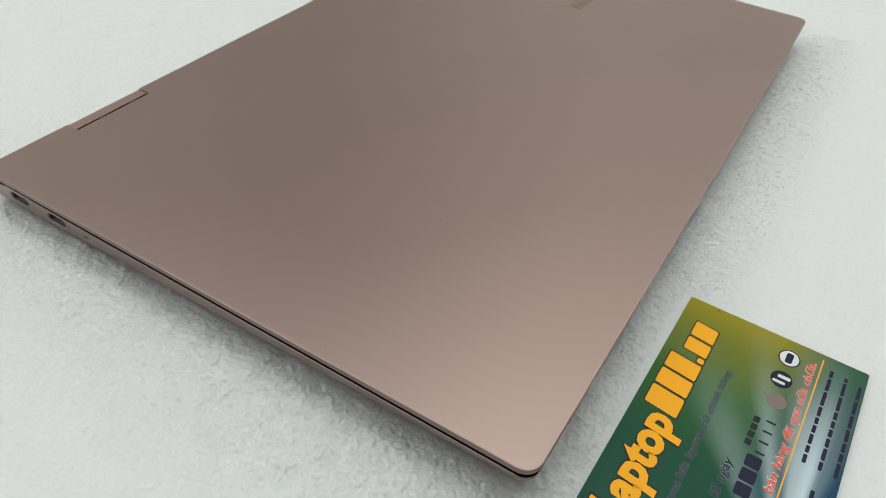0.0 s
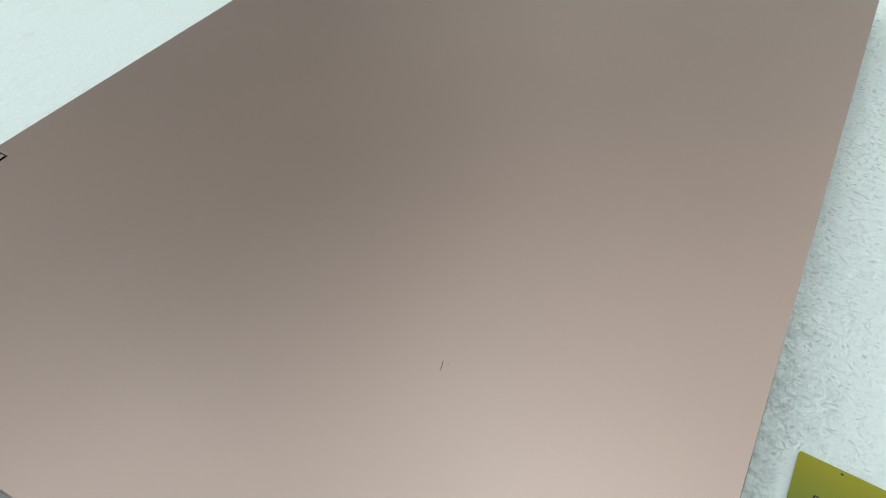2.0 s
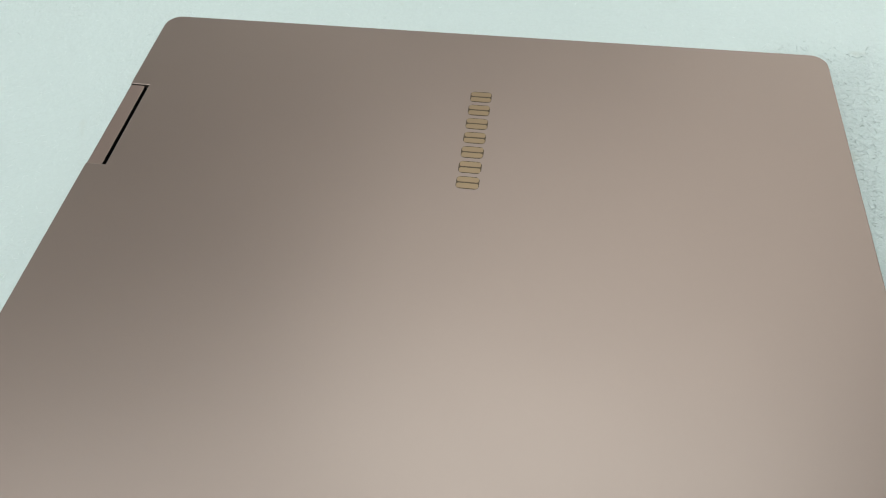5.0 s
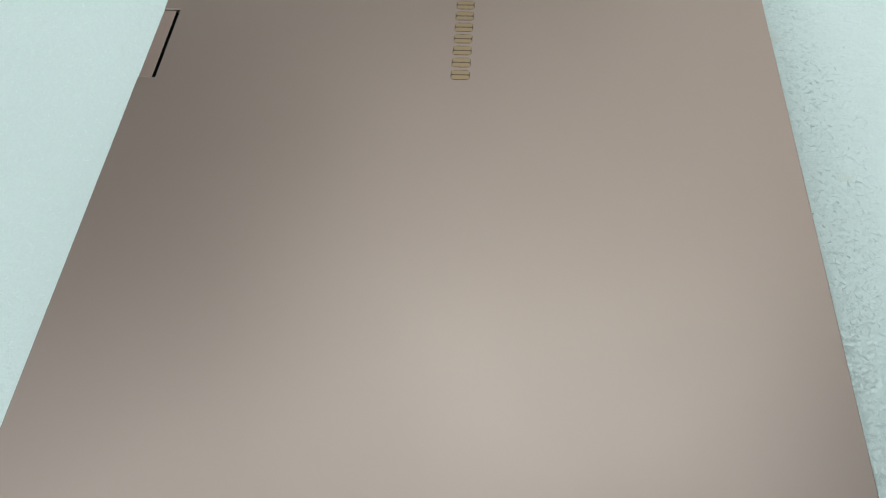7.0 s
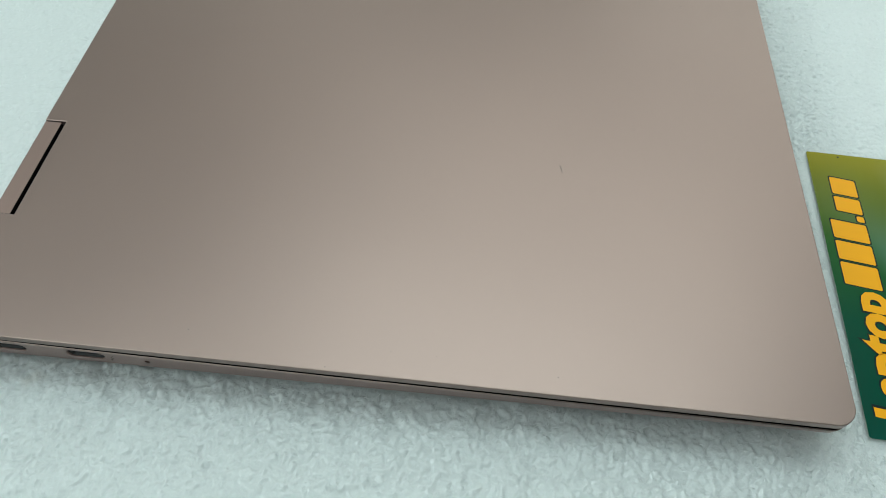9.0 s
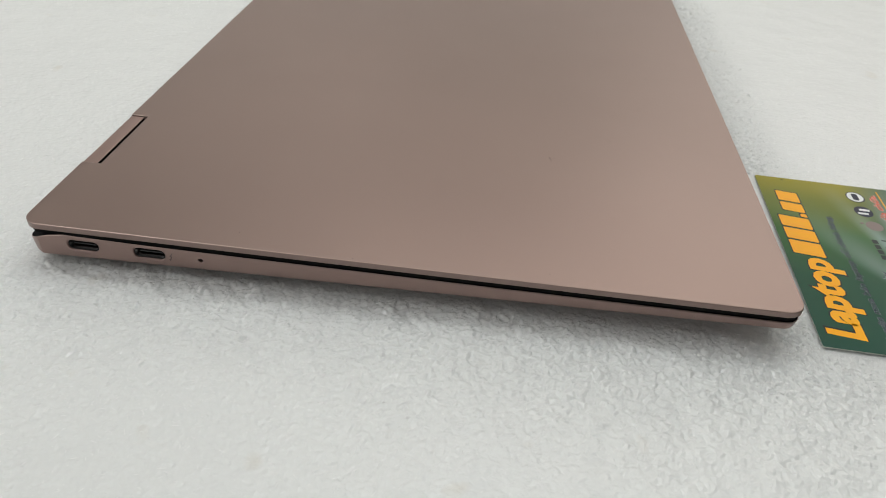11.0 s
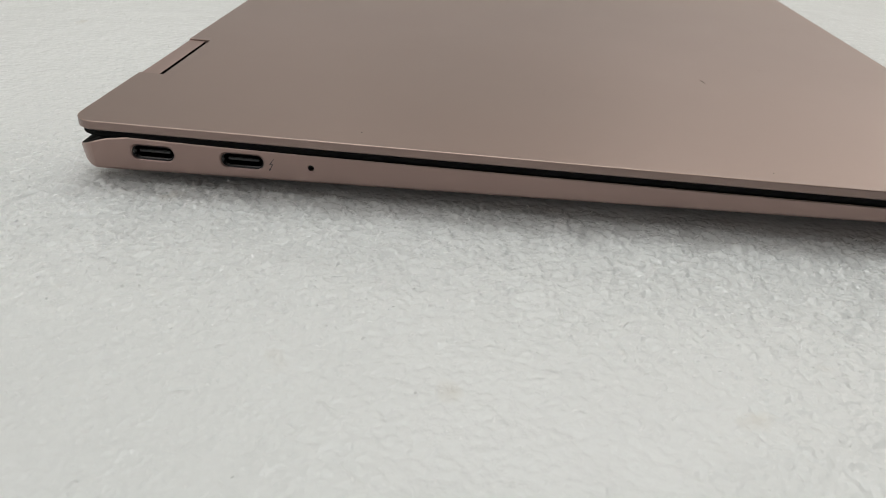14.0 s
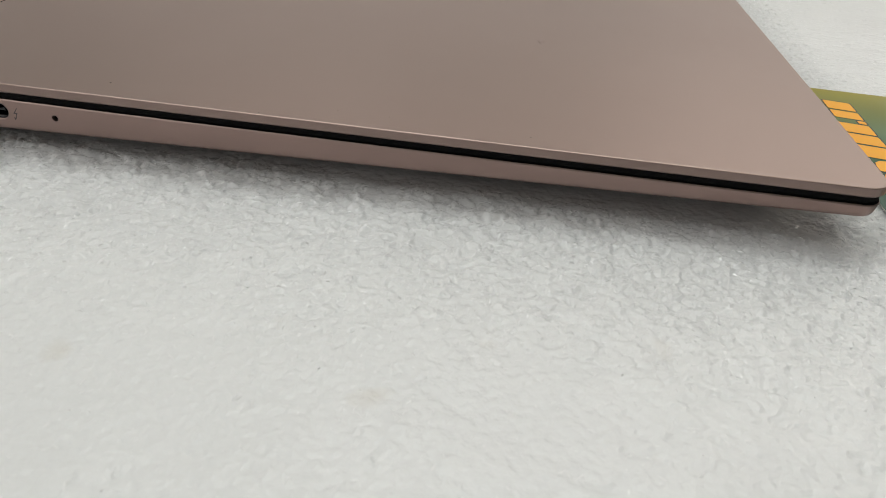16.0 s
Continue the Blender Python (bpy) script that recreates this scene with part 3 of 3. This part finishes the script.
def relief(x, y):
    """The strands' height: full beside the laptop, pressed flat under the card, fading out far off."""
    beside = np.clip(np.minimum(np.minimum(x + 0.075, 0.285 - x), np.minimum(y + 0.115, 0.012 - y)) / 0.012, 0, 1)
    front = np.clip(np.minimum(np.minimum(x - 0.190, 0.285 - x), np.minimum(y + 0.115, 0.170 - y)) / 0.008, 0, 1)
    card_in = np.minimum(np.minimum(x - 0.2098, 0.2690 - x), np.minimum(y - 0.0012, 0.0940 - y))
    # tufts made deeper beside the laptop to darken its shadow there, smoother further out
    away = np.hypot(np.maximum(np.maximum(-x, x - D), 0), np.maximum(np.maximum(-y, y - W), 0))
    reach = 0.015 + 0.017 * np.clip(-y / 0.012, 0, 1)
    rough = 0.25 + 0.75 * np.exp(-(away / reach) ** 2)
    hinge_side = np.clip(np.minimum(np.minimum(x + 0.075, 0.010 - x) / 0.006, (0.160 - y) / 0.060), 0, 1) * np.clip((y + 0.115) / 0.012, 0, 1)
    return crinkle(x, y) * rough * np.maximum(np.maximum(beside, front), hinge_side) * (1 - 0.85 * np.clip(card_in / 0.002 + 0.5, 0, 1))


def cloth():
    fine = (0.190, 0.285, 0.00036)
    bands = ((steps([(-0.75, -0.075, 0.012), (-0.075, 0.190, 0.00036), fine, (0.285, 1.0, 0.012)]),
              steps([(-0.5, -0.115, 0.012), (-0.115, 0.012, 0.00036)])),
             (steps([(-0.75, -0.075, 0.012), (-0.075, 0.010, 0.00044), (0.010, 0.190, 0.008), fine, (0.285, 1.0, 0.012)]),
              steps([(0.012, 0.170, 0.00036), (0.170, 1.25, 0.012)])))
    points, faces, count = [], [], 0
    for xs, ys in bands:
        gx, gy = np.meshgrid(xs, ys)
        gz = wave(gx, gy) - 0.0002 + relief(gx, gy)
        points.append(np.stack([gx, gy, gz], 2).reshape(-1, 3))
        n, m = len(xs), len(ys)
        i = (np.arange(m - 1)[:, None] * n + np.arange(n - 1)[None]).ravel() + count
        faces += np.stack([i, i + 1, i + n + 1, i + n], 1).tolist()
        count += n * m
    co = np.concatenate(points)
    # hem and underside
    na, nb = len(bands[0][0]), len(bands[1][0])
    ma, mb = len(bands[0][1]), len(bands[1][1])
    first_b = na * ma
    rim = [*range(na), *range(2 * na - 1, first_b, na), *range(first_b + nb - 1, count, nb),
           *range(count - 2, count - nb - 1, -1), *range(count - 2 * nb, first_b - 1, -nb), *range((ma - 1) * na, 0, -na)]
    low = co[rim].copy()
    low[:, 2] = -0.016
    k = len(rim)
    faces += [(rim[a], count + a, count + (a + 1) % k, rim[(a + 1) % k]) for a in range(k)]
    faces.append(tuple(range(count + k - 1, count - 1, -1)))
    me = bpy.data.meshes.new("fleece_cloth")
    me.from_pydata(np.concatenate([co, low]).tolist(), [], faces)
    me.materials.append(FLEECE)
    me.shade_smooth()
    ob = new("fleece_cloth", me)
    return tagged(ob, "white short-pile fleece cloth spread flat under the laptop", "cloth")


def fibres(count, area, longest, wide, rise, seed, lean=0.6):
    """Short curled fibres lying on the cloth: one ribbon each, three bends."""
    rg = np.random.default_rng(seed)
    x0, x1, y0, y1 = area
    x, y = rg.uniform(x0, x1, count), rg.uniform(y0, y1, count)
    keep = ~((x > 0.006) & (x < D - 0.006) & (y > 0.006) & (y < W - 0.006))
    keep &= ~((x > 0.2108) & (x < 0.2665) & (y > 0.0025) & (y < 0.0925))
    # thin out towards the borders, so that the patches run into one another
    margin = 0.35 * min(x1 - x0, y1 - y0)
    edge = np.minimum(np.minimum(x - x0, x1 - x), np.minimum(y - y0, y1 - y)) / margin
    keep &= rg.random(count) < np.clip(edge, 0, 1)
    x, y = x[keep], y[keep]
    n = len(x)
    # clumps lean together
    a = 1.1 * np.sin(310 * x + 130 * y) + 1.0 * np.sin(270 * y - 360 * x + 1.3) + rg.uniform(-3.1, 3.1, n)
    length = longest * rg.uniform(0.45, 1.0, n)
    top = longest * rg.uniform(0.1, 1.0, n) * rise
    bend = rg.normal(0, 2.0, n)
    w = wide * rg.uniform(0.4, 1.2, n)
    tilt = rg.uniform(-lean, lean, n)
    px, py, pz = x.copy(), y.copy(), wave(x, y) + relief(x, y) - 0.0003
    verts = np.zeros((n, 8, 3))
    fr = (0.0, 0.33, 0.7, 1.0)
    hz = (0.0, 0.75, 1.0, 0.7)
    wd = (0.8, 1.0, 0.8, 0.15)
    prev = 0.0
    for k in range(4):
        d = (fr[k] - prev) * length
        prev = fr[k]
        ang = a + bend * fr[k]
        px, py = px + d * np.cos(ang), py + d * np.sin(ang)
        z = pz + top * hz[k]
        sx, sy, sz = -np.sin(ang) * np.cos(tilt), np.cos(ang) * np.cos(tilt), np.sin(tilt)
        for s, o in ((-0.5, 0), (0.5, 1)):
            verts[:, 2 * k + o, 0] = px + s * w * wd[k] * sx
            verts[:, 2 * k + o, 1] = py + s * w * wd[k] * sy
            verts[:, 2 * k + o, 2] = z + s * w * wd[k] * sz
    return verts


def pile(sets, glints, parent):
    plain = np.concatenate([fibres(*row) for row in sets])
    bright = np.concatenate([fibres(*row) for row in glints])
    verts = np.concatenate([plain, bright])
    n = len(verts)
    quads = (np.arange(n) * 8)[:, None, None] + np.array([[0, 1, 3, 2], [2, 3, 5, 4], [4, 5, 7, 6]])[None]
    me = bpy.data.meshes.new("fleece_pile")
    me.vertices.add(n * 8)
    me.vertices.foreach_set("co", verts.ravel())
    me.loops.add(n * 12)
    me.loops.foreach_set("vertex_index", quads.ravel().astype(np.int32))
    me.polygons.add(n * 3)
    me.polygons.foreach_set("loop_start", np.arange(0, n * 12, 4, dtype=np.int32))
    me.polygons.foreach_set("material_index", np.repeat((np.arange(n) >= len(plain)).astype(np.int32), 3))
    me.update(calc_edges=True)
    me.materials.append(PILE)
    me.materials.append(GLINT)
    me.shade_smooth()
    ob = new("fleece_nap", me)
    ob.parent = parent
    return tagged(ob, "short curled white fleece fibres", kind="stuff")


sheet = cloth()
pile([
    (6000, (-0.09, 0.30, -0.115, 0.04), 0.0026, 0.00024, 0.08, 1, 0.25),
    (6000, (-0.05, 0.26, -0.040, 0.030), 0.0020, 0.00022, 0.22, 6, 0.7),
    (42000, (-0.06, 0.27, -0.050, 0.030), 0.0016, 0.00011, 0.24, 21, 0.8),
    (9000, (0.155, 0.38, -0.05, 0.40), 0.0026, 0.00022, 0.15, 2, 0.6),
    (7000, (0.185, 0.230, -0.02, 0.33), 0.0026, 0.00028, 0.26, 7, 1.1),
    (30000, (0.185, 0.235, -0.02, 0.33), 0.0024, 0.00014, 0.30, 22, 1.1),
    (14000, (-0.16, 0.05, -0.07, 0.40), 0.0026, 0.0002, 0.15, 3),
    (15000, (-0.40, 0.62, 0.24, 0.80), 0.0030, 0.0003, 0.12, 4)],
    [(26000, (-0.05, 0.25, -0.045, 0.03), 0.0011, 0.00010, 0.38, 14, 1.3),
     (3500, (0.19, 0.24, -0.05, 0.20), 0.0012, 0.00011, 0.4, 12, 1.2),
     (4000, (-0.09, 0.29, -0.11, 0.03), 0.0011, 0.00010, 0.35, 11, 1.2)], sheet)
